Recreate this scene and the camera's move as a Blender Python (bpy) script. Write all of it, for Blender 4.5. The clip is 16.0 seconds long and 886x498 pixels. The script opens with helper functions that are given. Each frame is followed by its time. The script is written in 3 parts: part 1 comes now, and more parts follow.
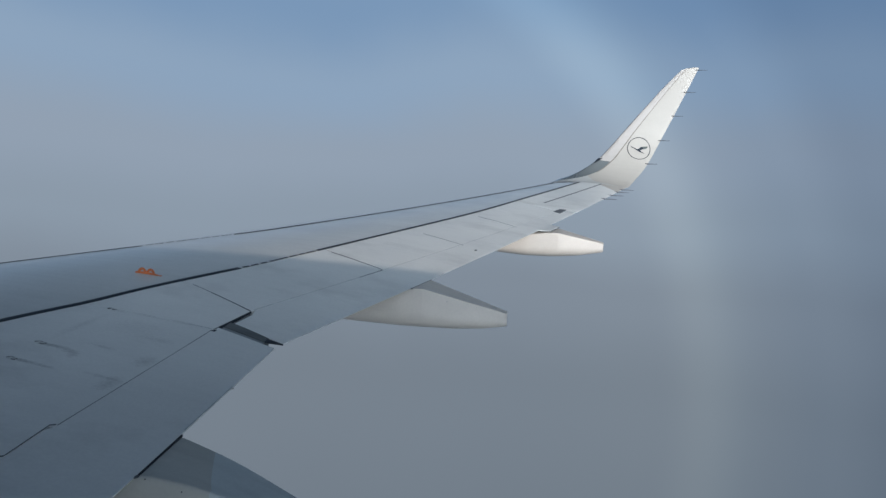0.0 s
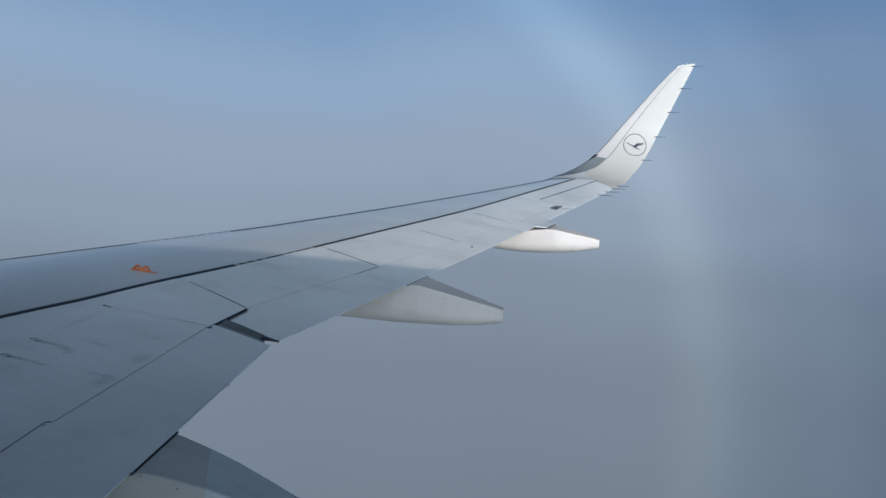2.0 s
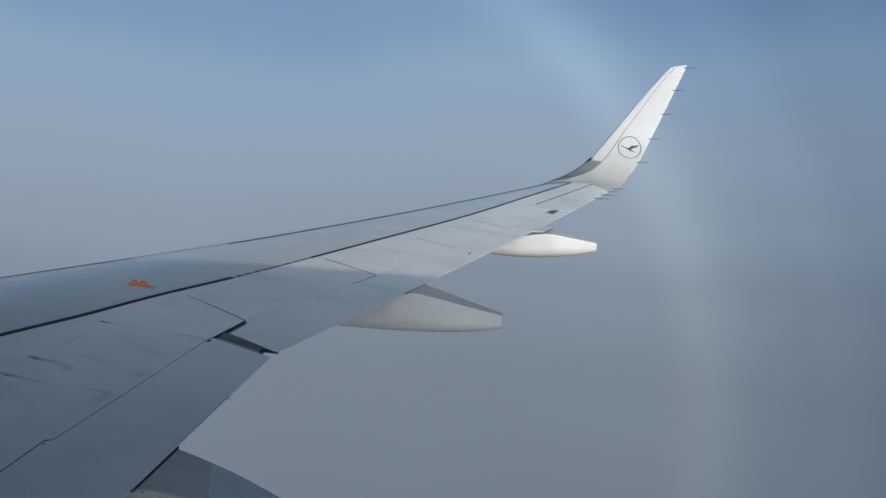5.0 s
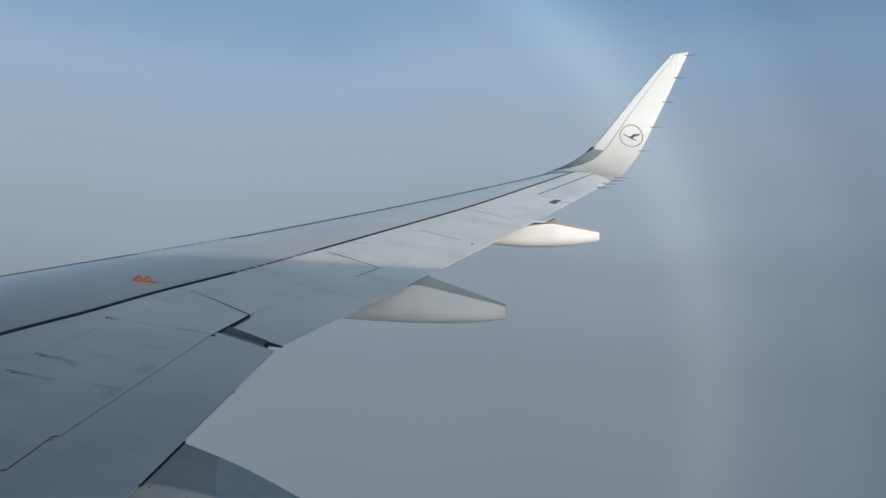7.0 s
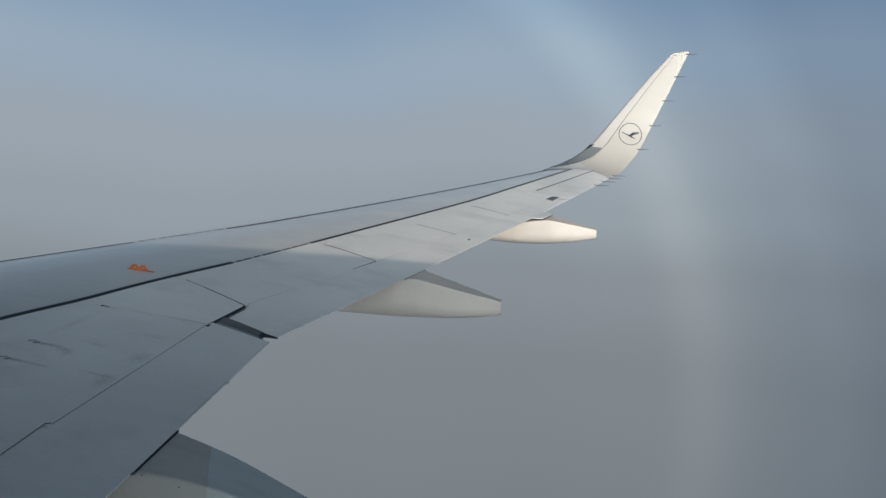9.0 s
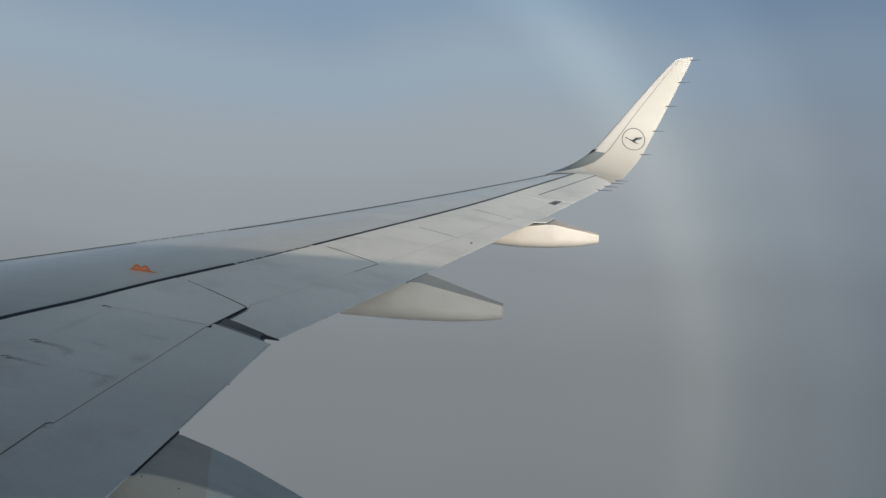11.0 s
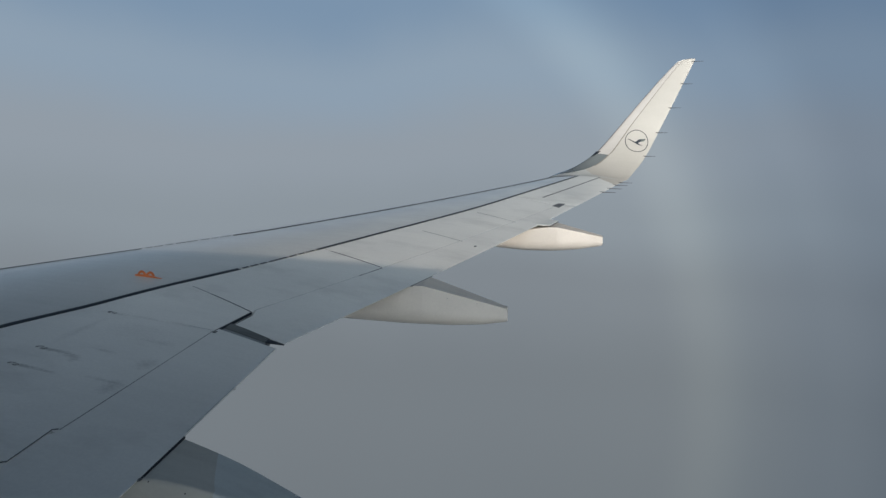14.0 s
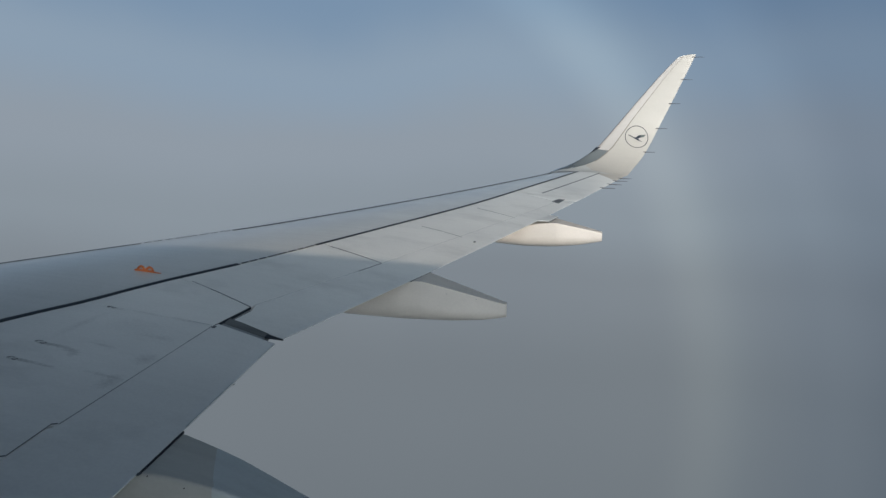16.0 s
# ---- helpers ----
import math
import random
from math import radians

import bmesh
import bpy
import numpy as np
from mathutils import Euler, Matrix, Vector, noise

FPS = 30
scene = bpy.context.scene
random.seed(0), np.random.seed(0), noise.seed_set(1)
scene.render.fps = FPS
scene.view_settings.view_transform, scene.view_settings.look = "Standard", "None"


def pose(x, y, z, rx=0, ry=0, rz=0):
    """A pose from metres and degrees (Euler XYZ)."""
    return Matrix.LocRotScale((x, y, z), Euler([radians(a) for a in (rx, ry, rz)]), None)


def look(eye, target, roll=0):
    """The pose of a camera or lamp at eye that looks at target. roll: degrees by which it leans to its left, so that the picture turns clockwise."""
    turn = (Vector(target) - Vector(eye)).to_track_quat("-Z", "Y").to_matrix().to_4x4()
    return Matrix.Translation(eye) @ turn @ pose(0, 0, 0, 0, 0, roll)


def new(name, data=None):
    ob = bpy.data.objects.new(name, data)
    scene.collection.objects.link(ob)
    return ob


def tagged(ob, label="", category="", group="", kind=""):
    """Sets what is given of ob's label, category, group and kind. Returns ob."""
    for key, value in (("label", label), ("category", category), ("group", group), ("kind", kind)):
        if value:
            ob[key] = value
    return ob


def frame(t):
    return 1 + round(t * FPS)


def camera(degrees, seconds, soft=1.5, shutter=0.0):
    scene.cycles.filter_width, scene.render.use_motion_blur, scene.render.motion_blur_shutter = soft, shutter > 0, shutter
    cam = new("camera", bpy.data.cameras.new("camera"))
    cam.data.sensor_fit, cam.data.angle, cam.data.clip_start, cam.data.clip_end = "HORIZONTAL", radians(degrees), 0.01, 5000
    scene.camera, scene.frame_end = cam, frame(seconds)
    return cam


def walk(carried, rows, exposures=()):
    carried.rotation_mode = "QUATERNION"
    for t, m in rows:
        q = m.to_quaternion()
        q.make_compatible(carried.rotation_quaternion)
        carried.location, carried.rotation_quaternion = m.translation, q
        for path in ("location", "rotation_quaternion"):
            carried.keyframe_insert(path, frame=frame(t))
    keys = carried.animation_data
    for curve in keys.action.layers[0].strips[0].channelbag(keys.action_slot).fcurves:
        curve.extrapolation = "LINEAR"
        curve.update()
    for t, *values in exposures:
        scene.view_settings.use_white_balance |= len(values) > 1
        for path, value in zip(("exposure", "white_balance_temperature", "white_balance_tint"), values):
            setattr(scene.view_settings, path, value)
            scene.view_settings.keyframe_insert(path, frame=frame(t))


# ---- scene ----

# World: x aft, y outboard over the starboard wing, z up; metres.
cam = camera(61.92, 16.0, soft=1.45)
# seconds, place, turn to the left, tilt, lean
ROWS = [
    (0.0, 7.863, 1.713, 1.394, 9.579, -3.996, 2.099),
    (0.5, 7.859, 1.721, 1.389, 9.460, -3.893, 2.022),
    (1.0, 7.867, 1.718, 1.391, 9.455, -3.878, 1.831),
    (1.5, 7.869, 1.715, 1.391, 9.376, -3.958, 1.786),
    (2.0, 7.869, 1.716, 1.389, 9.318, -4.216, 1.980),
    (2.5, 7.863, 1.714, 1.391, 9.288, -4.332, 2.168),
    (3.0, 7.861, 1.719, 1.386, 9.296, -4.228, 1.938),
    (3.5, 7.870, 1.714, 1.397, 9.920, -3.434, 0.987),
    (4.0, 7.870, 1.721, 1.390, 9.469, -3.350, 1.081),
    (6.5, 7.871, 1.718, 1.394, 9.162, -4.345, -0.231),
    (7.0, 7.875, 1.715, 1.396, 9.377, -4.365, -0.244),
    (7.5, 7.876, 1.719, 1.393, 9.345, -4.492, -0.114),
    (8.0, 7.875, 1.721, 1.390, 9.222, -4.839, 0.094),
    (8.5, 7.871, 1.716, 1.392, 9.086, -4.864, 0.552),
    (9.0, 7.874, 1.717, 1.394, 9.122, -4.774, 0.887),
    (11.5, 7.870, 1.720, 1.393, 9.276, -4.508, 1.440),
    (12.0, 7.873, 1.718, 1.392, 9.249, -4.672, 1.344),
    (12.5, 7.872, 1.721, 1.390, 9.276, -4.643, 1.047),
    (13.0, 7.873, 1.720, 1.394, 9.356, -4.732, 1.065),
    (13.5, 7.870, 1.717, 1.394, 9.519, -4.533, 1.208),
    (14.0, 7.873, 1.715, 1.394, 9.599, -4.254, 0.898),
    (14.5, 7.874, 1.718, 1.393, 9.638, -4.236, 0.286),
    (15.0, 7.874, 1.718, 1.397, 9.565, -4.419, 0.196),
    (15.5, 7.876, 1.717, 1.390, 9.585, -4.481, 0.424),
    (16.0, 7.877, 1.714, 1.397, 9.573, -4.623, 1.051),
]
# seconds, stops, white balance in kelvin, tint
EXPOSURES = [
    (0.0, 0.06, 5760, 10), (0.5, 0.04, 5620, 10), (1.0, 0.06, 5580, 10), (2.0, 0.15, 5540, 10), (3.0, 0.18, 5540, 10), (3.5, 0.24, 5560, 10),
    (4.0, -0.02, 5570, 10), (5.3, 0.12, 5680, 10), (6.5, 0.25, 5820, 10), (7.0, 0.25, 5860, 10), (8.0, 0.08, 6080, 10), (9.0, 0.16, 6320, 10),
    (10.2, 0.14, 6480, 10), (11.5, 0.10, 6580, 10), (12.0, -0.13, 6450, 10), (12.5, -0.16, 6340, 10), (13.0, -0.09, 6300, 10), (14.0, -0.02, 6270, 10), (15.0, -0.05, 6300, 10), (16.0, -0.05, 6170, 10),
]
walk(cam, [(t, pose(x, y, z, 90 + tilt, 0, turn) @ pose(0, 0, 0, 0, 0, lean)) for t, x, y, z, turn, tilt, lean in ROWS], EXPOSURES)

# ---- light ----
SUN_WAY = Vector((-0.418, 0.879, -0.229)).normalized()
SUN_ELEV = math.asin(-SUN_WAY.z)
SUN_STRENGTH = 1.95
CLOUD_GLOW = 8.0

world = bpy.data.worlds.new("sky")
scene.world = world
world.use_nodes = True
wn = world.node_tree.nodes
wl = world.node_tree.links
sky = wn.new("ShaderNodeTexSky")
sky.sky_type = "NISHITA"
sky.sun_disc = False
sky.sun_elevation = SUN_ELEV
sky.sun_rotation = math.atan2(-SUN_WAY.x, -SUN_WAY.y)
sky.altitude = 2500
wl.new(sky.outputs["Color"], wn["Background"].inputs["Color"])
wn["Background"].inputs["Strength"].default_value = 0.06
# thin cloud that glows round the sun
way = wn.new("ShaderNodeTexCoord")
near = wn.new("ShaderNodeVectorMath")
near.operation = "DOT_PRODUCT"
near.inputs[1].default_value = -SUN_WAY
wl.new(way.outputs["Generated"], near.inputs[0])
glow = wn.new("ShaderNodeMapRange")
glow.interpolation_type = "SMOOTHSTEP"
glow.inputs["From Min"].default_value = 0.45
glow.inputs["From Max"].default_value = 0.99
wl.new(near.outputs["Value"], glow.inputs["Value"])
sharp = wn.new("ShaderNodeMath")
sharp.operation = "POWER"
sharp.inputs[1].default_value = 3.4
wl.new(glow.outputs["Result"], sharp.inputs[0])
level = wn.new("ShaderNodeMath")
level.operation = "MULTIPLY_ADD"
level.inputs[1].default_value = CLOUD_GLOW
level.inputs[2].default_value = 0.06
# it thins out upwards, and grows dense and dull downwards
high = wn.new("ShaderNodeSeparateXYZ")
wl.new(way.outputs["Generated"], high.inputs[0])
thin = wn.new("ShaderNodeMapRange")
thin.interpolation_type = "SMOOTHSTEP"
thin.inputs["From Min"].default_value = 0.14
thin.inputs["From Max"].default_value = 0.48
thin.inputs["To Min"].default_value = 1.0
thin.inputs["To Max"].default_value = 0.14
wl.new(high.outputs["Z"], thin.inputs["Value"])
deep = wn.new("ShaderNodeMapRange")
deep.interpolation_type = "SMOOTHSTEP"
deep.inputs["From Min"].default_value = -0.50
deep.inputs["From Max"].default_value = 0.02
deep.inputs["To Min"].default_value = 0.08
deep.inputs["To Max"].default_value = 1.0
wl.new(high.outputs["Z"], deep.inputs["Value"])
veil = wn.new("ShaderNodeMath")
veil.operation = "MULTIPLY"
wl.new(thin.outputs["Result"], veil.inputs[0])
wl.new(deep.outputs["Result"], veil.inputs[1])
band = wn.new("ShaderNodeMath")
band.operation = "MULTIPLY"
wl.new(sharp.outputs[0], band.inputs[0])
wl.new(veil.outputs[0], band.inputs[1])
wl.new(band.outputs[0], level.inputs[0])
cloud = wn.new("ShaderNodeBackground")
cloud.inputs["Color"].default_value = (0.925, 1.0, 1.015, 1)
wl.new(level.outputs[0], cloud.inputs["Strength"])
both = wn.new("ShaderNodeAddShader")
wl.new(wn["Background"].outputs[0], both.inputs[0])
wl.new(cloud.outputs[0], both.inputs[1])
wl.new(both.outputs[0], wn["World Output"].inputs["Surface"])

sun = new("sun", bpy.data.lights.new("sun", "SUN"))
sun.data.energy = SUN_STRENGTH
sun.data.angle = radians(0.6)
sun.data.color = (1.0, 0.835, 0.665)
sun.matrix_world = look((0, 0, 60), Vector((0, 0, 60)) + SUN_WAY)


# ---- materials ----
def nodes_of(name):
    m = bpy.data.materials.new(name)
    m.use_nodes = True
    t = m.node_tree
    return m, t, t.nodes["Principled BSDF"]


def paint(name, colour, rough, metal=0.0, streak=0.12, patch=0.08, bump=0.02, spec=0.5, coat=0.0, scale=1.0, streak_scale=(0.8, 9.0, 3.0), stain=0.0, trails=()):
    """Painted or bare metal with streaks along the flow, soft patches and a faint waviness."""
    m, t, b = nodes_of(name)
    n, l = t.nodes, t.links
    co = n.new("ShaderNodeTexCoord")
    mp = n.new("ShaderNodeMapping")
    mp.inputs["Scale"].default_value = tuple(s * scale for s in streak_scale)
    l.new(co.outputs["Object"], mp.inputs["Vector"])
    a = n.new("ShaderNodeTexNoise")
    a.inputs["Scale"].default_value = 1.6
    a.inputs["Detail"].default_value = 6
    l.new(mp.outputs["Vector"], a.inputs["Vector"])
    c = n.new("ShaderNodeTexNoise")
    c.inputs["Scale"].default_value = 1.1 * scale
    c.inputs["Detail"].default_value = 4
    l.new(co.outputs["Object"], c.inputs["Vector"])
    f = n.new("ShaderNodeTexNoise")
    f.inputs["Scale"].default_value = 55 * scale
    f.inputs["Detail"].default_value = 3
    l.new(co.outputs["Object"], f.inputs["Vector"])

    def span(src, lo, hi, low, high):
        r = n.new("ShaderNodeMapRange")
        r.inputs["From Min"].default_value = lo
        r.inputs["From Max"].default_value = hi
        r.inputs["To Min"].default_value = low
        r.inputs["To Max"].default_value = high
        l.new(src, r.inputs["Value"])
        return r.outputs["Result"]

    def times(x, y):
        k = n.new("ShaderNodeMath")
        k.operation = "MULTIPLY"
        l.new(x, k.inputs[0])
        l.new(y, k.inputs[1])
        return k.outputs[0]

    v = times(times(span(a.outputs["Fac"], 0.25, 0.6, 1 - streak, 1.0), span(c.outputs["Fac"], 0.3, 0.7, 1 - patch, 1 + patch)), span(f.outputs["Fac"], 0.3, 0.7, 0.97, 1.03))
    if stain:
        ms = n.new("ShaderNodeMapping")
        ms.inputs["Scale"].default_value = (1.3, 2.1, 1.0)
        ms.inputs["Rotation"].default_value = (0, 0, 0.35)
        l.new(co.outputs["Object"], ms.inputs["Vector"])
        g = n.new("ShaderNodeTexNoise")
        g.inputs["Scale"].default_value = 1.15
        g.inputs["Detail"].default_value = 7
        g.inputs["Roughness"].default_value = 0.62
        l.new(ms.outputs["Vector"], g.inputs["Vector"])
        v = times(v, span(g.outputs["Fac"], 0.52, 0.74, 1.0, 1 - stain))
    for tx, ty, tl, tw, ts in trails:
        ta = n.new("ShaderNodeVectorMath")
        ta.operation = "SUBTRACT"
        ta.inputs[1].default_value = (tx, ty, 0)
        l.new(co.outputs["Object"], ta.inputs[0])
        tb = n.new("ShaderNodeVectorMath")
        tb.operation = "MULTIPLY"
        tb.inputs[1].default_value = (1 / tl, 1 / tw, 0)
        l.new(ta.outputs["Vector"], tb.inputs[0])
        tc = n.new("ShaderNodeVectorMath")
        tc.operation = "LENGTH"
        l.new(tb.outputs["Vector"], tc.inputs[0])
        td = n.new("ShaderNodeMath")
        td.operation = "MULTIPLY_ADD"
        l.new(f.outputs["Fac"], td.inputs[0])
        td.inputs[1].default_value = 1.1
        l.new(tc.outputs["Value"], td.inputs[2])
        v = times(v, span(td.outputs[0], 0.5, 1.6, 1 - ts, 1.0))
    mix = n.new("ShaderNodeVectorMath")
    mix.operation = "SCALE"
    mix.inputs[0].default_value = colour
    l.new(v, mix.inputs["Scale"])
    l.new(mix.outputs["Vector"], b.inputs["Base Color"])
    l.new(span(c.outputs["Fac"], 0.3, 0.7, rough * 0.85, rough * 1.2), b.inputs["Roughness"])
    b.inputs["Metallic"].default_value = metal
    b.inputs["Specular IOR Level"].default_value = spec
    b.inputs["Coat Weight"].default_value = coat
    b.inputs["Coat Roughness"].default_value = 0.2
    if bump:
        bp = n.new("ShaderNodeBump")
        bp.inputs["Strength"].default_value = bump
        bp.inputs["Distance"].default_value = 0.02
        l.new(c.outputs["Fac"], bp.inputs["Height"])
        l.new(bp.outputs["Normal"], b.inputs["Normal"])
    return m


# dirt that the airflow drew aft from the latches: x, y, length, width, strength
TRAILS = ((4.85, 5.575, 0.08, 0.024, 0.42), (4.93, 5.580, 0.10, 0.027, 0.40), (5.03, 5.556, 0.06, 0.036, 0.32), (5.07, 5.515, 0.04, 0.045, 0.22), (4.88, 5.312, 0.08, 0.024, 0.42), (4.96, 5.312, 0.10, 0.025, 0.36), (5.06, 5.308, 0.06, 0.020, 0.30),
          (4.80, 6.335, 0.10, 0.025, 0.25), (5.02, 6.352, 0.16, 0.022, 0.16), (5.30, 6.368, 0.14, 0.020, 0.20), (5.12, 5.714, 0.10, 0.022, 0.22), (5.37, 5.353, 0.13, 0.022, 0.22), (5.33, 6.0, 0.12, 0.05, 0.16),
          (5.25, 7.9, 0.16, 0.06, 0.10), (5.6, 9.4, 0.10, 0.05, 0.14), (5.44, 5.66, 0.07, 0.09, 0.25), (5.45, 5.30, 0.06, 0.11, 0.25), (4.81, 5.95, 0.04, 0.28, 0.14), (5.10, 6.10, 0.22, 0.16, 0.10))
GREY = paint("grey_wing_paint", (0.697, 0.698, 0.670), 0.42, streak=0.035, patch=0.06, stain=0.17, trails=TRAILS)
BOX = paint("glossy_grey_wing_paint", (0.565, 0.572, 0.552), 0.19, streak=0.05, patch=0.05, bump=0.006, spec=0.39)
WHITE = paint("white_winglet_paint", (0.455, 0.424, 0.376), 0.40, streak=0.04, patch=0.03)
CREAM = paint("cream_fairing_paint", (0.565, 0.513, 0.452), 0.40, streak=0.10, patch=0.06)
EDGE = paint("bare_leading_edge", (0.485, 0.452, 0.415), 0.36, metal=0.0, streak=0.05, patch=0.04)
LENS = paint("smoked_lamp_cover", (0.185, 0.20, 0.198), 0.18, streak=0.05, coat=1.0)
BLACK = paint("black_marking_paint", (0.012, 0.017, 0.026), 0.62, streak=0.2, patch=0.1, bump=0)
DARK = paint("dark_recess", (0.03, 0.034, 0.038), 0.7, streak=0.2, patch=0.2, bump=0)
SEAL = paint("grey_rubber_seal", (0.10, 0.11, 0.12), 0.6, streak=0.3, patch=0.2)
NAVY = paint("navy_emblem_paint", (0.02, 0.028, 0.04), 0.45, streak=0.05, bump=0)
FEATHER = paint("grey_emblem_paint", (0.10, 0.115, 0.11), 0.45, streak=0.25, bump=0)
ROOT = paint("pale_root_paint", (0.50, 0.50, 0.475), 0.40, streak=0.04, patch=0.04)
# front paint of the inner fairing, with some of its shade put into the grey
SHADED = paint("shaded_grey_fairing_paint", (0.495, 0.488, 0.445), 0.45, streak=0.12, patch=0.10, stain=0.12)
TAIL = paint("pale_grey_tail_paint", (0.550, 0.582, 0.570), 0.4)
WORN = paint("worn_brown_edge", (0.22, 0.18, 0.17), 0.5, bump=0)
SEAM = paint("brown_grey_seam", (0.235, 0.205, 0.175), 0.5, bump=0)
FAINT = paint("faint_line_grey", (0.43, 0.445, 0.445), 0.5, bump=0)
LATCH = paint("scuffed_latch_grey", (0.21, 0.22, 0.215), 0.6, streak=0.5, patch=0.5, bump=0, scale=8)
GASKET = paint("worn_gasket_grey", (0.12, 0.13, 0.132), 0.6, streak=0.3, patch=0.3)
BAR = paint("grey_flap_seal", (0.24, 0.255, 0.26), 0.5, streak=0.3, patch=0.2)
ORANGE = paint("orange_fitting_paint", (0.55, 0.15, 0.04), 0.45, streak=0.25, patch=0.2, scale=6)
ROD = paint("dark_discharger_rod", (0.06, 0.06, 0.065), 0.5, bump=0)
BODY = paint("white_fuselage_paint", (0.75, 0.76, 0.77), 0.35)


# ---- mesh helpers ----
def part(name, bm, material, parent, label="", smooth=True):
    me = bpy.data.meshes.new(name)
    bmesh.ops.recalc_face_normals(bm, faces=bm.faces)
    bm.to_mesh(me)
    bm.free()
    for f in me.polygons:
        f.use_smooth = smooth
    me.materials.append(material)
    ob = new(name, me)
    ob.parent = parent
    if smooth:
        me.set_sharp_from_angle(angle=radians(35))
    if label:
        tagged(ob, label)
    return ob


def skin(bm, rings, closed=False):
    """Quads between rows of points of equal length."""
    vs = [[bm.verts.new(p) for p in r] for r in rings]
    for a, b in zip(vs, vs[1:]):
        n = len(a)
        for i in range(n if closed else n - 1):
            j = (i + 1) % n
            bm.faces.new((a[i], a[j], b[j], b[i]))
    return vs


# ---- wing shape ----
Y0, YK, YT = 1.98, 6.4, 16.15
SWEEP, XK, TE_IN, TE_OUT = 0.52, 5.97, -0.0455, 0.3004
DIHEDRAL, FLEX = 0.0866, 0.5292
TW0, TW1 = 0.0510, -0.0053
THICK, CAMBER = 0.0957, 0.0112


def xle(y):
    return SWEEP * (y - Y0)


def xte(y):
    return XK + (TE_IN if y < YK else TE_OUT) * (y - YK)


def zd(y):
    s = max(y - Y0, 0)
    return DIHEDRAL * s + FLEX * (s / 15) ** 2


def half_thick(t):
    return 5 * THICK * (0.2969 * math.sqrt(t) - 0.126 * t - 0.3516 * t ** 2 + 0.2843 * t ** 3 - 0.1015 * t ** 4)


def upper(t):
    t = min(max(t, 0), 1)
    return half_thick(t) + CAMBER * 4 * t * (1 - t)


def lower(t):
    t = min(max(t, 0), 1)
    return 0.8 * half_thick(t) - CAMBER * 4 * t * (1 - t) * 0.8


def lean_of(x, y):
    c = xte(y) - xle(y)
    return -(x - xle(y) - 0.4 * c) * math.tan(TW0 + (TW1 - TW0) * (y - Y0) / 15)


def zup(x, y):
    c = xte(y) - xle(y)
    t = min(max((x - xle(y)) / c, 0), 1)
    k = min(max((0.55 - t) / 0.33, 0), 1)
    flat = 0.0042 * k * k * (3 - 2 * k) * min(t / 0.1, 1) * min(max((y - 7.3) / 2.2, 0), 1)
    return zd(y) + c * (upper(t) - flat) + lean_of(x, y)


def zlow(x, y):
    c = xte(y) - xle(y)
    return min(zd(y) - c * lower((x - xle(y)) / c) + lean_of(x, y), zup(x, y) - 0.0025)


def x_rear(y):
    """Rear edge of the glossy box, where the black line runs."""
    return 4.5954 + 0.3528 * (y - YK) + 0.045 * math.exp(-((y - 12.0) / 1.6) ** 2) - 0.049 * math.exp(-((y - 6.95) / 0.75) ** 2) + 0.05 * math.exp(-((y - 5.4) / 0.4) ** 2)


def x_front(y):
    return xle(y) - 0.012 + (0.14 + 0.05 * min(max((y - 7.8) / 1.8, 0), 1)) * (xte(y) - xle(y))


def x_spoil(y):
    """Line where the spoilers and shrouds end and the flaps begin."""
    return 5.512 if y < 6.383 else 5.504 + 0.155 * (y - 6.383) if y < 6.828 else 5.573 + 0.3525 * (y - 6.828)


def panel(quad, nx, ny, lift=0.0, thick=0.03, wedge=False, edge=0.004, drop=0.0004, front=None):
    """A skin panel over four plan corners (front in, front out, rear out, rear in) that follows the upper surface, with eased edges."""
    bm = bmesh.new()
    a, b, c, d = [Vector(q) for q in quad]
    du = edge / max((b - a).length, 0.05)
    dv = edge / max((d - a).length, 0.05)
    us = [0, du] + [i / ny for i in range(1, ny)] + [1 - du, 1]
    vs = [0, dv] + [i / nx for i in range(1, nx)] + [1 - dv, 1]
    top, bot = [], []
    for u in us:
        rt, rb = [], []
        for v in vs:
            q = (a * (1 - u) + b * u) * (1 - v) + (d * (1 - u) + c * u) * v
            if front:
                q.x += (front(q.y) - q.x) * (1 - v) if v == 0 else (front(q.y) - (a.x + (b.x - a.x) * u)) * (1 - v)
            z = zup(q.x, q.y)
            rim = u in (0, 1) or v in (0, 1)
            rt.append((q.x, q.y, z + lift - (drop if rim else 0)))
            low = z + lift - thick
            if wedge:
                low = z + lift - 0.0025 if v == 1 else max(zlow(q.x, q.y), z - 0.04)
            rb.append((q.x, q.y, min(low, z + lift - 0.0025)))
        top.append(rt)
        bot.append(rb)
    t = skin(bm, top)
    s = skin(bm, bot)
    ring = lambda g: g[0] + [r[-1] for r in g[1:]] + g[-1][-2::-1] + [r[0] for r in g[-2:0:-1]]
    rt, rb = ring(t), ring(s)
    for i in range(len(rt)):
        j = (i + 1) % len(rt)
        bm.faces.new((rt[i], rt[j], rb[j], rb[i]))
    return bm


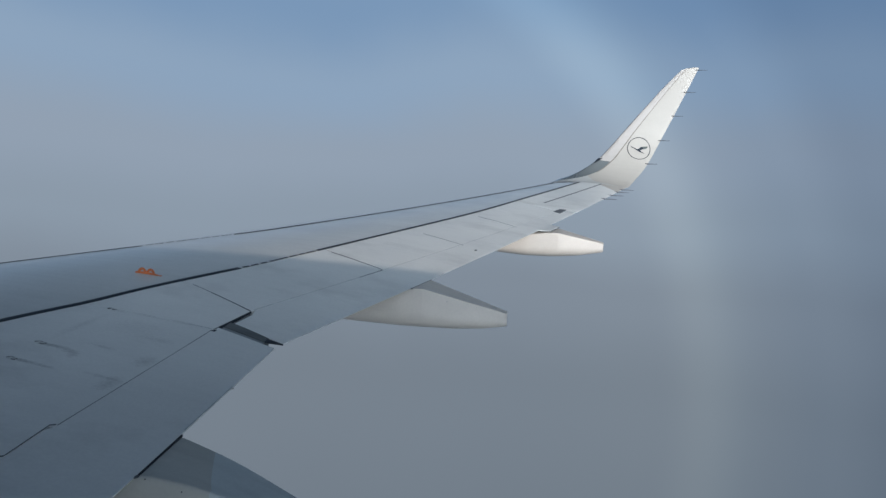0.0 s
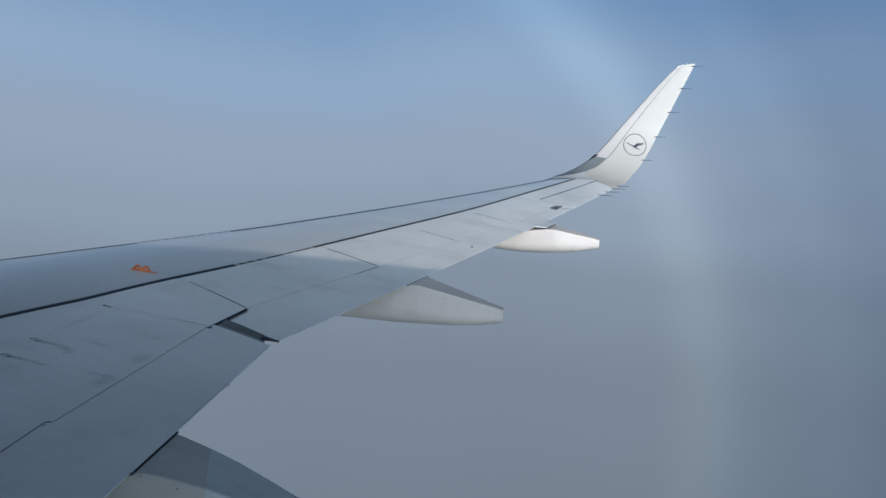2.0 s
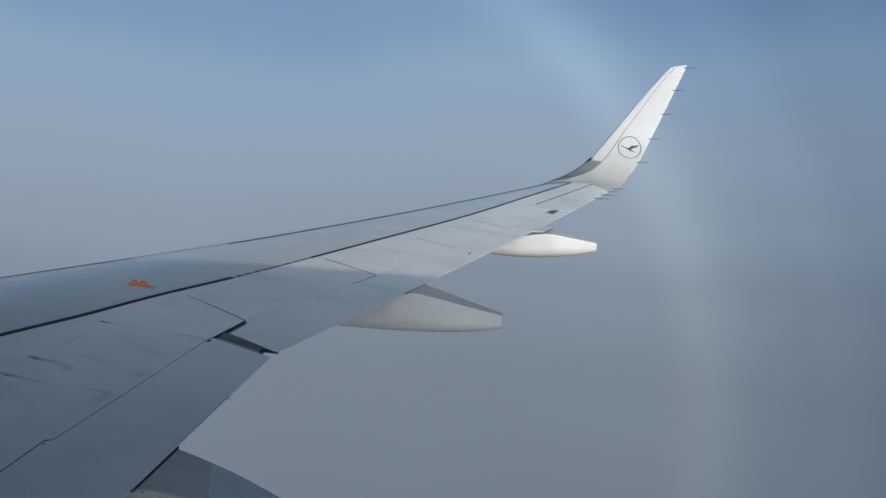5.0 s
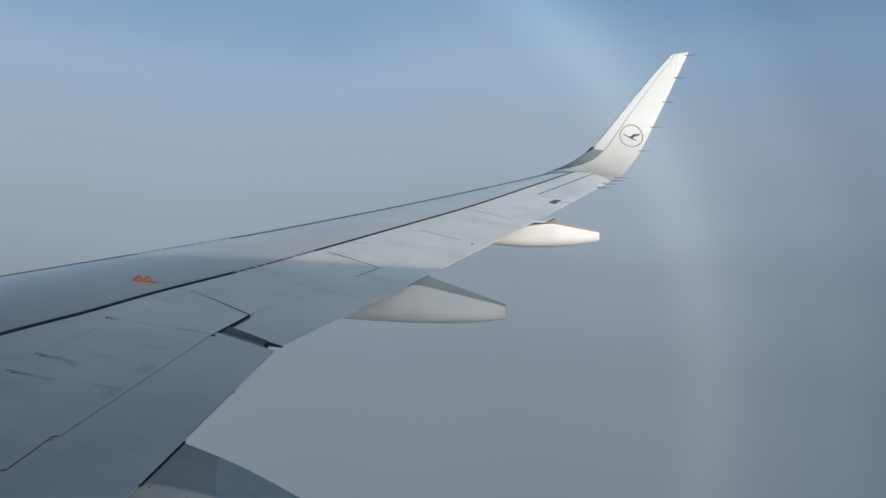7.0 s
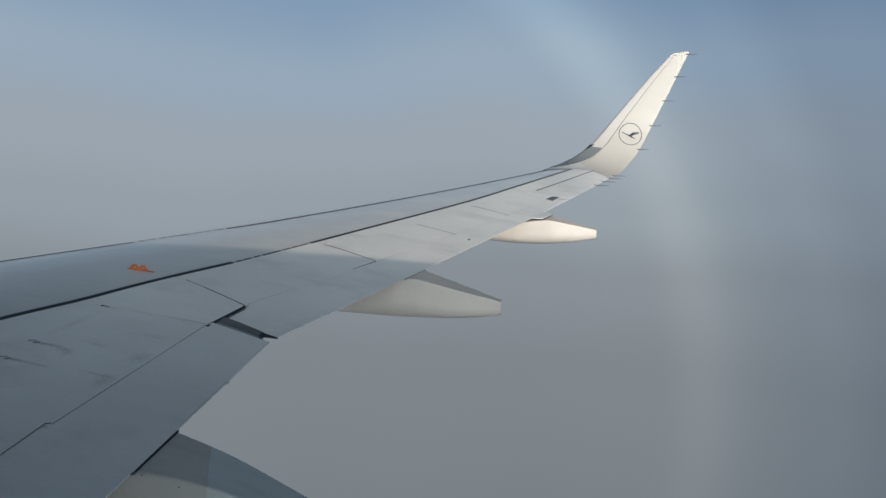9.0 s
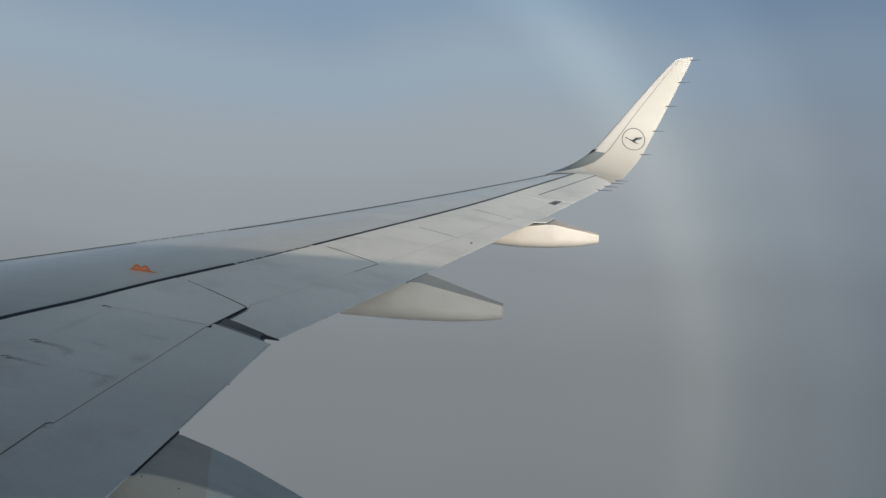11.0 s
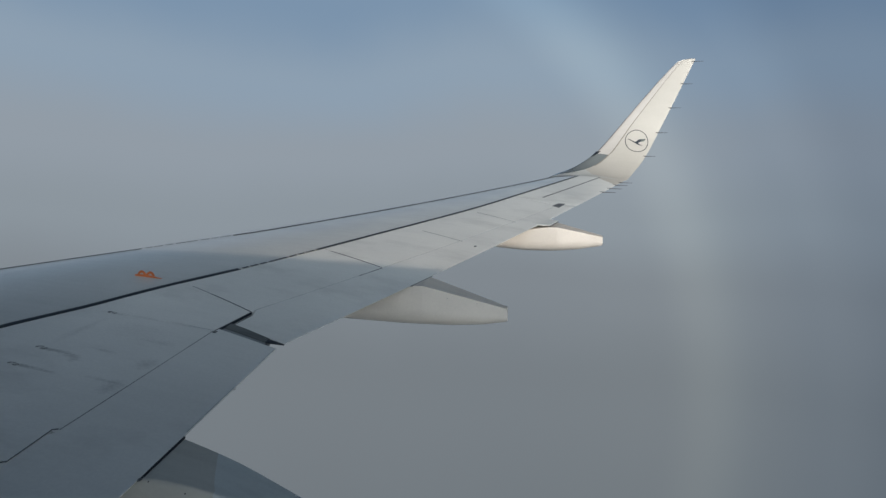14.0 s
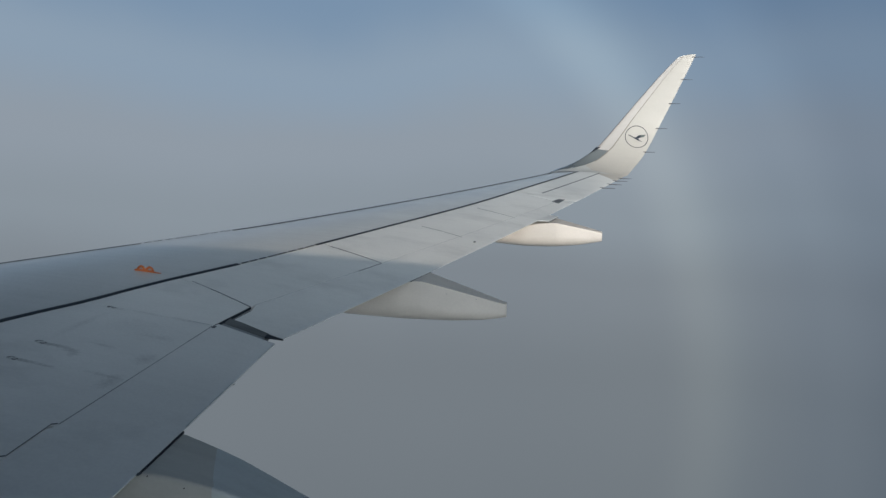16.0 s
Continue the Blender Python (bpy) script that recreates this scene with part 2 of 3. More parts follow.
def strip(points, width, lift=0.004, thick=0.003):
    """A painted band on the upper surface along plan points, width across the flow direction."""
    bm = bmesh.new()
    rows = []
    for i, (x, y) in enumerate(points):
        p, q = Vector(points[max(i - 1, 0)]), Vector(points[min(i + 1, len(points) - 1)])
        w = (q - p).normalized()
        nrm = Vector((w.y, -w.x)) * width / 2
        r = []
        for k in (-1, 1):
            X, Y = x + nrm.x * k, y + nrm.y * k
            r.append((X, Y, zup(X, Y) + lift))
        rows.append([r[0], r[1], (r[1][0], r[1][1], r[1][2] - thick), (r[0][0], r[0][1], r[0][2] - thick)])
    v = skin(bm, rows, closed=True)
    bm.faces.new(v[0])
    bm.faces.new(v[-1])
    return bm


def box(bm, centre, size, turn=None):
    m = Matrix.Translation(centre) @ (turn or Matrix()) @ Matrix.Diagonal((*size, 1))
    bmesh.ops.create_cube(bm, size=1, matrix=m)


def steps(a, b, n):
    return [a + (b - a) * i / n for i in range(n + 1)]


# ---- distance: cloud all round, thin above ----
def backdrop():
    m = bpy.data.materials.new("lit_cloud")
    m.cycles.emission_sampling = "NONE"
    m.use_nodes = True
    t = m.node_tree
    n, l = t.nodes, t.links
    n.remove(n["Principled BSDF"])
    em = n.new("ShaderNodeEmission")
    l.new(em.outputs[0], n["Material Output"].inputs["Surface"])
    geo = n.new("ShaderNodeNewGeometry")
    nor = n.new("ShaderNodeVectorMath")
    nor.operation = "NORMALIZE"
    l.new(geo.outputs["Position"], nor.inputs[0])
    sep = n.new("ShaderNodeSeparateXYZ")
    l.new(nor.outputs["Vector"], sep.inputs[0])
    # soft unevenness of the cloud
    no = n.new("ShaderNodeTexNoise")
    no.inputs["Scale"].default_value = 3.0
    no.inputs["Detail"].default_value = 5
    no.inputs["Roughness"].default_value = 0.45
    l.new(nor.outputs["Vector"], no.inputs["Vector"])
    k = n.new("ShaderNodeMath")
    k.operation = "MULTIPLY_ADD"
    l.new(no.outputs["Fac"], k.inputs[0])
    k.inputs[1].default_value = 0.10
    l.new(sep.outputs["Z"], k.inputs[2])
    r = n.new("ShaderNodeMapRange")
    r.inputs["From Min"].default_value = -0.5 + 0.05
    r.inputs["From Max"].default_value = 0.5 + 0.05
    l.new(k.outputs[0], r.inputs["Value"])
    ramp = n.new("ShaderNodeValToRGB")
    ramp.color_ramp.interpolation = "EASE"
    l.new(r.outputs["Result"], ramp.inputs["Fac"])
    e = ramp.color_ramp.elements
    stops = SKY_STOPS
    e[0].position, e[0].color = stops[0][0], (*stops[0][1], 1)
    e[1].position, e[1].color = stops[-1][0], (*stops[-1][1], 1)
    for p, c in stops[1:-1]:
        x = e.new(p)
        x.color = (*c, 1)
    # fog bow round the point opposite the sun
    dot = n.new("ShaderNodeVectorMath")
    dot.operation = "DOT_PRODUCT"
    dot.inputs[1].default_value = SUN_WAY
    l.new(nor.outputs["Vector"], dot.inputs[0])
    ang = n.new("ShaderNodeMath")
    ang.operation = "ARCCOSINE"
    l.new(dot.outputs["Value"], ang.inputs[0])
    # inside the bow the cloud is a little brighter than outside it
    br = n.new("ShaderNodeMapRange")
    br.inputs["From Min"].default_value = radians(20.0)
    br.inputs["From Max"].default_value = radians(48.0)
    l.new(ang.outputs[0], br.inputs["Value"])
    base = n.new("ShaderNodeValToRGB")
    base.color_ramp.interpolation = "EASE"
    b = base.color_ramp.elements
    b[0].position, b[0].color = 0.0, (0.495, 0.493, 0.492, 1)
    b[1].position, b[1].color = 1.0, (0.335, 0.357, 0.386, 1)
    for p, c in ((0.50, (0.505, 0.502, 0.498)), (0.66, (0.444, 0.454, 0.464)), (0.82, (0.400, 0.418, 0.440))):
        x = b.new(p)
        x.color = (*c, 1)
    l.new(br.outputs["Result"], base.inputs["Fac"])
    bow = n.new("ShaderNodeValToRGB")
    bow.color_ramp.interpolation = "EASE"
    b = bow.color_ramp.elements
    b[0].position, b[0].color = 0.42, (0, 0, 0, 1)
    b[1].position, b[1].color = 0.71, (0, 0, 0, 1)
    x = b.new(0.565)
    x.color = (0.104, 0.098, 0.074, 1)
    l.new(br.outputs["Result"], bow.inputs["Fac"])
    # the bow fades downwards, where the cloud is thicker
    fade = n.new("ShaderNodeMapRange")
    fade.inputs["From Min"].default_value = -0.40
    fade.inputs["From Max"].default_value = 0.28
    fade.inputs["To Min"].default_value = 0.42
    fade.inputs["To Max"].default_value = 1.0
    l.new(sep.outputs["Z"], fade.inputs["Value"])
    weak = n.new("ShaderNodeVectorMath")
    weak.operation = "SCALE"
    l.new(bow.outputs["Color"], weak.inputs[0])
    l.new(fade.outputs["Result"], weak.inputs["Scale"])
    bowed = n.new("ShaderNodeVectorMath")
    bowed.operation = "ADD"
    l.new(base.outputs["Color"], bowed.inputs[0])
    l.new(weak.outputs["Vector"], bowed.inputs[1])
    two = n.new("ShaderNodeVectorMath")
    two.operation = "SCALE"
    two.inputs["Scale"].default_value = 2.0
    l.new(bowed.outputs["Vector"], two.inputs[0])
    add = n.new("ShaderNodeVectorMath")
    add.operation = "MULTIPLY"
    l.new(ramp.outputs["Color"], add.inputs[0])
    l.new(two.outputs["Vector"], add.inputs[1])
    l.new(add.outputs["Vector"], em.inputs["Color"])
    em.inputs["Strength"].default_value = 1.0
    bm = bmesh.new()
    bmesh.ops.create_uvsphere(bm, u_segments=144, v_segments=96, radius=2500)
    gone = [f for f in bm.faces if (c := f.calc_center_median().normalized()).dot(-SUN_WAY) > 0.5]
    bmesh.ops.delete(bm, geom=gone, context="FACES")
    ob = part("backdrop", bm, m, None)
    tagged(ob, "pale grey-blue cloud and hazy sky with faint fog bow", "sky", kind="structure")


SKY_STOPS = [(0.0, (0.166, 0.187, 0.200)), (0.25, (0.192, 0.215, 0.230)), (0.38, (0.226, 0.252, 0.272)), (0.47, (0.273, 0.310, 0.338)),
             (0.56, (0.300, 0.340, 0.378)), (0.66, (0.279, 0.355, 0.433)), (0.76, (0.206, 0.296, 0.405)), (0.85, (0.104, 0.146, 0.202)), (1.0, (0.030, 0.053, 0.075))]
backdrop()


# ---- cabin wall: plain tube round the camera, with the window that it looks through ----
def fuselage():
    R, ZC, T = 1.955, 0.925, 0.07
    bm = bmesh.new()
    xs = [-12.5, -12.3, -11.6, -10.2, -8, -5, 0, 4, 7.52, 8.08, 12, 15, 18, 21, 23.5, 24.5]
    fat = [0.05, 0.30, 0.58, 0.84, 0.97, 1, 1, 1, 1, 1, 1, 0.97, 0.80, 0.52, 0.24, 0.10]
    rise = [-0.6, -0.6, -0.5, -0.2, 0, 0, 0, 0, 0, 0, 0, 0.05, 0.3, 0.75, 1.15, 1.3]
    # angles from the outboard side upwards; the window lies between two of them
    an = [2.5, 26] + [26 + (362.5 - 26) * i / 46 for i in range(1, 46)]
    rings = {}
    for k, rad in enumerate((R, R - T)):
        for i, x in enumerate(xs):
            for j, a in enumerate(an):
                rings[k, i, j] = bm.verts.new((x, rad * fat[i] * math.cos(radians(a)), ZC + rise[i] + rad * fat[i] * math.sin(radians(a))))
    n = len(an)
    win = (xs.index(7.52), 0)
    for k in (0, 1):
        for i in range(len(xs) - 1):
            for j in range(n):
                if (i, j) != win:
                    bm.faces.new((rings[k, i, j], rings[k, i + 1, j], rings[k, i + 1, (j + 1) % n], rings[k, i, (j + 1) % n]))
    i = win[0]
    for p, q in (((i, 0), (i + 1, 0)), ((i + 1, 0), (i + 1, 1)), ((i + 1, 1), (i, 1)), ((i, 1), (i, 0))):
        bm.faces.new((rings[0, p[0], p[1]], rings[0, q[0], q[1]], rings[1, q[0], q[1]], rings[1, p[0], p[1]]))
    for i in (0, len(xs) - 1):
        for k in (0, 1):
            bm.faces.new([rings[k, i, j] for j in range(n)])
    ob = part("wall_cabin", bm, BODY, None)
    tagged(ob, "plain white curved aircraft cabin wall with window opening", "wall", kind="structure")


fuselage()


# ---- the wing ----
wing = tagged(new("aircraft_wing"), "light grey airliner wing with flaps, fairings and upturned white winglet", "aircraft wing")

SPANS = sorted(set(steps(1.5, YK, 10) + steps(YK, YT, 26)))


def wing_box():
    bm = bmesh.new()
    rings = []
    for y in SPANS:
        c = xte(y) - xle(y)
        tr = (x_rear(y) - xle(y)) / c
        tb = (x_spoil(y) + 0.03 - xle(y)) / c if y < 13 else 0.7
        r = []
        for i in range(29):
            t = tr * (1 - i / 28) ** 2 if i else tr
            x = xle(y) + c * t
            r.append((x, y, zup(x, y)))
        for i in range(1, 17):
            t = tb * (i / 16) ** 1.7
            x = xle(y) + c * t
            r.append((x, y, zlow(x, y)))
        x = xle(y) + c * tb
        r.append((x, y, max(zup(x, y) - 0.06, zlow(x, y) + 0.004)))
        r.append((x_rear(y) + 0.05, y, zup(x_rear(y) + 0.05, y) - 0.06))
        r.append((x_rear(y), y, zup(x_rear(y), y) - 0.05))
        rings.append(r)
    v = skin(bm, rings, closed=True)
    bm.faces.new(v[0])
    bm.faces.new(v[-1])
    part("wing_box", bm, BOX, wing, "glossy grey front skin of the wing")


wing_box()

# dark deck under the movable panels
bm = bmesh.new()
skin(bm, [[(x, y, zup(x, y) - 0.040) for x in steps(x_rear(y) + 0.004, x_spoil(y) + (0.06 if y < 6.3 or y > 6.7 else 0.03), 6)] for y in steps(1.5, 13.0, 60)])
part("panel_recess", bm, DARK, wing, "dark gap under the panels")

GAP = {8.80: 0.006, 7.15: 0.0015, 10.25: 0.003, 11.70: 0.004, 13.22: 0.003}
E2, E3, E4, E5, E6 = ((4.895, 7.15), (5.573, 6.828)), ((5.44, 8.80), (6.14, 8.482)), ((5.95, 10.25), (6.70, 9.957)), ((6.50, 11.70), (7.191, 11.365)), ((7.05, 13.22), (7.715, 12.905))


def rear_at(y, off=0.022):
    return (x_rear(y) + off, y)


def front_of_panel(y):
    return x_rear(y) + 0.022


def spoiler(ea, eb, lift):
    ga, gb = GAP[ea[0][1]], GAP[eb[0][1]]
    fa, fb = rear_at(ea[0][1] + ga), rear_at(eb[0][1] - gb)
    ra, rb = (x_spoil(ea[1][1]) - 0.0022, ea[1][1] + ga), (x_spoil(eb[1][1]) - 0.0022, eb[1][1] - gb)
    part("spoiler", panel((fa, fb, rb, ra), 10, 12, lift, front=front_of_panel), GREY, wing)


for ea, eb, lift in ((E2, E3, 0.0005), (E3, E4, 0.001), (E4, E5, 0.0005), (E5, E6, 0.0008)):
    spoiler(ea, eb, lift)
# inboard shroud, inboard spoiler and the fixed corner panel at the kink
part("shroud_panel", panel((rear_at(1.5), rear_at(4.449), (5.530, 4.449), (5.569, 1.5)), 10, 10, 0.006), GREY, wing)
part("shroud_panel", panel((rear_at(4.452), rear_at(4.757), (5.504, 4.757), (5.525, 4.452)), 10, 4, 0.007), GREY, wing)
part("spoiler", panel((rear_at(4.763), rear_at(6.338), (5.5020, 6.378), (5.5250, 4.763)), 10, 16, 0.001, front=front_of_panel), GREY, wing)
part("corner_panel", panel((rear_at(6.341), rear_at(7.142), (5.568, 6.822), (5.506, 6.381)), 10, 8, 0.002, front=front_of_panel), GREY, wing)
# fixed skin outboard of the spoilers up to the aileron hinge
part("outer_panel", panel((rear_at(13.232), rear_at(YT - 0.003), (8.420, YT - 0.003), (7.462, 13.378)), 8, 14, 0.001, thick=0.02), GREY, wing)
part("tip_panel", panel(((8.405, 16.052), (8.432, YT - 0.004), (xte(YT), YT - 0.004), (xte(15.5), 15.506)), 6, 6, 0.0, wedge=True), WHITE, wing, "cream-white corner panel at the winglet root")
part("outer_corner_panel", panel((rear_at(13.226), (7.464, 13.373), (xte(13.11), 13.11), (7.722, 12.918)), 8, 6, 0.0005, wedge=True), GREY, wing)
part("aileron", panel(((7.475, 13.380), (8.403, 16.046), (xte(15.5), 15.50), (xte(13.12), 13.12)), 8, 14, 0.0, wedge=True), GREY, wing, "grey aileron behind a fine dark hinge line")
part("outboard_flap", panel(((x_spoil(6.56), 6.56), (x_spoil(12.915), 12.915), (xte(13.0), 13.02), (5.985, 6.433)), 8, 60, 0.0, wedge=True, front=lambda y: x_spoil(y) + (-0.001 if y > 6.85 else 0.045)), GREY, wing)
part("inboard_flap", panel(((5.5735, 1.5), (5.5032, 6.43), (xte(6.345), 6.325), (xte(1.5), 1.5)), 8, 74, 0.001, wedge=True, front=lambda y: 5.5272 - 0.0144 * (y - 4.763) if y > 4.762 else 5.492), GREY, wing)

# gap between the flaps: end seal and dark edge
def gap_edges(x):
    """Inner and outer edge of the gap at x."""
    k = (x - 5.515) / (5.865 - 5.515)
    return 6.432 - 0.072 * k, 6.567 - 0.088 * k


def flap_gap(name, f0, f1, drop0, drop1, material, label, xa, xb):
    """A bar along the gap, between two fractions of the gap's width."""
    bm = bmesh.new()
    rows = []
    for x in steps(xa, xb, 6):
        ya, yb = gap_edges(x)
        y0, y1 = ya + (yb - ya) * f0, ya + (yb - ya) * f1
        z0, z1 = zup(x, y0) - drop0, zup(x, y1) - drop1
        rows.append([(x, y0, z0 - 0.003), (x, y0 + 0.003, z0), (x, y1 - 0.003, z1), (x, y1, z1 - 0.003), (x, y1, z1 - 0.04), (x, y0, z0 - 0.04)])
    v = skin(bm, rows, closed=True)
    bm.faces.new(v[0])
    bm.faces.new(v[-1])
    part(name, bm, material, wing, label)


flap_gap("flap_end_seal", 0.50, 1.04, 0.010, 0.002, GASKET, "grey rubber seal in the gap between the flaps", 5.525, 5.872)
flap_gap("flap_end_rail", 0.02, 0.43, 0.010, 0.014, BAR, "grey metal rail in the gap between the flaps", 5.53, 5.862)
flap_gap("flap_gap_floor", 0.02, 0.98, 0.045, 0.045, DARK, "", 5.50, 5.86)
# black pointed end of the gap at the trailing edge
bm = bmesh.new()
tri = [(5.868, 6.400), (5.868, 6.452), (5.990, 6.430)]
top = [bm.verts.new((x, y, zup(x, y) - 0.001)) for x, y in tri]
low = [bm.verts.new((x, y, zup(x, y) - 0.012)) for x, y in tri]
bm.faces.new(top)
bm.faces.new(low[::-1])
for i in range(3):
    bm.faces.new((top[i], top[(i + 1) % 3], low[(i + 1) % 3], low[i]))
part("flap_corner_seal", bm, BLACK, wing, "", smooth=False)
# dark open edge of the corner panel
bm = bmesh.new()
rows = []
for k in range(9):
    y = 6.375 + (6.822 - 6.375) * k / 8
    x = 5.504 + 0.155 * (y - 6.383) + 0.003
    z = zup(x, y)
    deep = 0.022 - 0.009 * k / 8
    rows.append([(x, y, z + 0.003), (x + 0.006, y, z + 0.001), (x + 0.008, y, z - deep), (x, y, z - deep)])
v = skin(bm, rows, closed=True)
bm.faces.new(v[0])
bm.faces.new(v[-1])
box(bm, (5.520, 6.36, zup(5.52, 6.36) + 0.001), (0.024, 0.035, 0.006))
part("panel_edge_seal", bm, BLACK, wing, "black open edge of the corner panel", smooth=False)


# ---- winglet ----
A0, A1, WR, ZS = radians(6), radians(73), 1.6, zd(YT)
ARC = WR * (A1 - A0)
LE_S, LE_X = (0, 0.25, 0.475, 0.613, 0.839, 1.272, 1.818, 2.313, 2.873, 3.227, 3.331, 3.37, 3.394), (7.37, 7.47, 7.60, 7.76, 8.0, 8.407, 8.807, 9.185, 9.625, 9.93, 10.027, 10.12, 10.25)
TE_S, TE_X = (0, 0.15, 0.368, 0.655, 0.932, 1.266, 1.768, 2.301, 2.881, 3.398), (8.90, 8.965, 9.02, 9.125, 9.263, 9.418, 9.638, 9.888, 10.150, 10.385)
SEAM_S, SEAM_T = (0, 0.20, 0.30, 0.36, 0.41, 0.45, 0.58, 0.71, 0.84, 0.99, 1.24, 1.51, 1.9, 3.4), (0.004, 0.01, 0.10, 0.19, 0.25, 0.28, 0.31, 0.332, 0.336, 0.33, 0.305, 0.28, 0.252, 0.25)


def winglet_point(s, t, side):
    a = A0 + min(max(s, 0), ARC) / WR
    e = max(s - ARC, 0)
    y = YT + WR * (math.sin(a) - math.sin(A0)) + e * math.cos(A1)
    z = ZS + WR * (math.cos(A0) - math.cos(a)) + e * math.sin(A1)
    x0, x1 = float(np.interp(s, LE_S, LE_X)), float(np.interp(s, TE_S, TE_X))
    c = x1 - x0
    h = c * (upper(t) if side > 0 else -max(lower(t), -upper(t) + 0.006 / max(c, 0.1)))
    k = 0.75 if s > 1 else 1 - 0.25 * s
    h *= k
    lean = lean_of(x0 + c * t, YT) * max(0, 1 - s)
    return (x0 + c * t, y - math.sin(a) * h, z + math.cos(a) * h + lean)


def winglet():
    body = bmesh.new()
    ss = sorted(set(steps(0, ARC, 22) + steps(ARC, 3.2, 12) + [1.27, 3.227, 3.28, 3.331, 3.37, 3.394]))
    seam = [float(np.interp(s, SEAM_S, SEAM_T)) for s in ss]

    bound = lambda u: max(0.60 - 0.64 * u, 0)

    def face(s, u):
        g = min(float(np.interp(s, SEAM_S, SEAM_T)) + 0.006, 1)
        return winglet_point(s, g + (1 - g) * u, 1)

    # one shell: inboard face from the seam aft, round the trailing edge, outboard face forward to the nose; the nose pieces close it
    shell = []
    for q in ss:
        top = [face(bound(i / 16) + q * (1 - bound(i / 16) / ss[-1]), i / 16) for i in range(17)]
        shell.append(top + [winglet_point(q, (1 - i / 20) ** 1.5, -1) for i in range(21)])
    v = skin(body, shell)
    body.faces.new(v[-1])
    w = part("winglet", body, WHITE, wing, "cream-white upturned winglet")

    # grey lower corner, where the wing's paint runs up into the bend
    bm = bmesh.new()
    skin(bm, [[face(bound(u) * j / 6, u) for u in steps(0, 0.9375, 15)] for j in range(7)])
    part("winglet_root", bm, ROOT, w, "pale grey painted winglet root")

    def front(low, high, name, material, label):
        """Nose skin between two slanted ends; low and high give the span at the seam (u = 0) and at the nose (u = 1)."""
        bm = bmesh.new()
        g = []
        for k in range(25):
            r = []
            for i in range(11):
                u = i / 10
                q = low(u) + (high(u) - low(u)) * k / 24
                r.append(winglet_point(q, float(np.interp(q, SEAM_S, SEAM_T)) * (1 - u) ** 2, 1))
            q = low(1) + (high(1) - low(1)) * k / 24
            r += [winglet_point(q, float(np.interp(q, SEAM_S, SEAM_T)) * 0.8 * (i / 10) ** 2, -1) for i in range(1, 11)]
            g.append([Vector(p) + Vector((-0.002, 0, 0)) for p in r])
        skin(bm, g)
        part(name, bm, material, w, label)

    lamp_end = lambda u: 1.16 + 0.11 * u
    front(lambda u: 0.0, lamp_end, "lamp_cover", LENS, "dark smoked navigation lamp cover")
    front(lamp_end, lambda u: 3.394, "leading_edge", EDGE, "paler metal leading edge strip")
    # dark seam behind the leading edge
    bm = bmesh.new()
    g = []
    for k, s in enumerate(ss):
        if s > 0.7:
            g.append([Vector(winglet_point(s, seam[k] + d, 1)) + Vector((0, -0.002, 0.001)) for d in (0.0, 0.024)])
    skin(bm, g)
    part("seam", bm, SEAM, w, "thin brownish seam")
    # worn dark line along the nose
    bm = bmesh.new()
    skin(bm, [[Vector(winglet_point(s, t, k)) + Vector((-0.005, 0, 0)) for t, k in ((0.022, 1), (0.006, 1), (0.0, 1), (0.012, -1))] for s in ss if 1.27 <= s <= 3.25])
    part("worn_nose", bm, WORN, w, "brownish worn line along the nose")
    # grey strip at the winglet root that paints in the darker shading there
    bm = bmesh.new()
    skin(bm, [[Vector(winglet_point(s, t, 1)) + Vector((0, -0.001, 0.003)) for s in (0.02, 0.036)] for t in steps(0.48, 0.70, 8)])
    part("root_shade", bm, FAINT, w)
    # black wedge at the top end of the lamp cover
    bm = bmesh.new()
    g = []
    for i in range(7):
        q = 1.14 + 0.13 * i / 6
        h = 0.004 + 0.022 * (i / 6) ** 1.3
        a, b = Vector(winglet_point(q, 0.0, 1)), Vector(winglet_point(q, 0.05 + 0.03 * i / 6, 1))
        g.append([a + Vector((0.01, 0.03, -0.01)), a + Vector((-h * 0.5, 0, h * 0.7)), a + Vector((0, -0.02, 0.004)), b + Vector((0, -0.006, 0.003)), b + Vector((0, 0.03, -0.02))])
    v = skin(bm, g, closed=True)
    bm.faces.new(v[0])
    bm.faces.new(v[-1])
    part("lamp_notch", bm, BLACK, w, "small black wedge above the lamp cover", smooth=False)
    return w


glet = winglet()


def on_winglet(dx, ds, x0=9.200, s0=1.532, lift=0.006):
    """A place on the inboard face of the winglet, from the emblem's centre."""
    s, x = s0 + ds, x0 + dx
    a, b = float(np.interp(s, LE_S, LE_X)), float(np.interp(s, TE_S, TE_X))
    p = Vector(winglet_point(s, (x - a) / (b - a), 1))
    an = A0 + min(max(s, 0), ARC) / WR
    return p + Vector((0, -math.sin(an), math.cos(an))) * lift


def flat_shape(loops):
    """Thin raised paint made of quads rows given as (left, right) pairs on the winglet face."""
    bm = bmesh.new()
    skin(bm, [[on_winglet(*p) for p in r] for r in loops])
    return bm


RR, RW = 0.225, 0.0065
RS = 1.17
loops = []
for i in range(49):
    a = 2 * math.pi * i / 48
    loops.append([((RR + k * RW) * math.cos(a), (RR + k * RW) * RS * math.sin(a)) for k in (-1, 1)])
part("emblem_ring", flat_shape(loops), NAVY, glet, "dark thin painted ring")
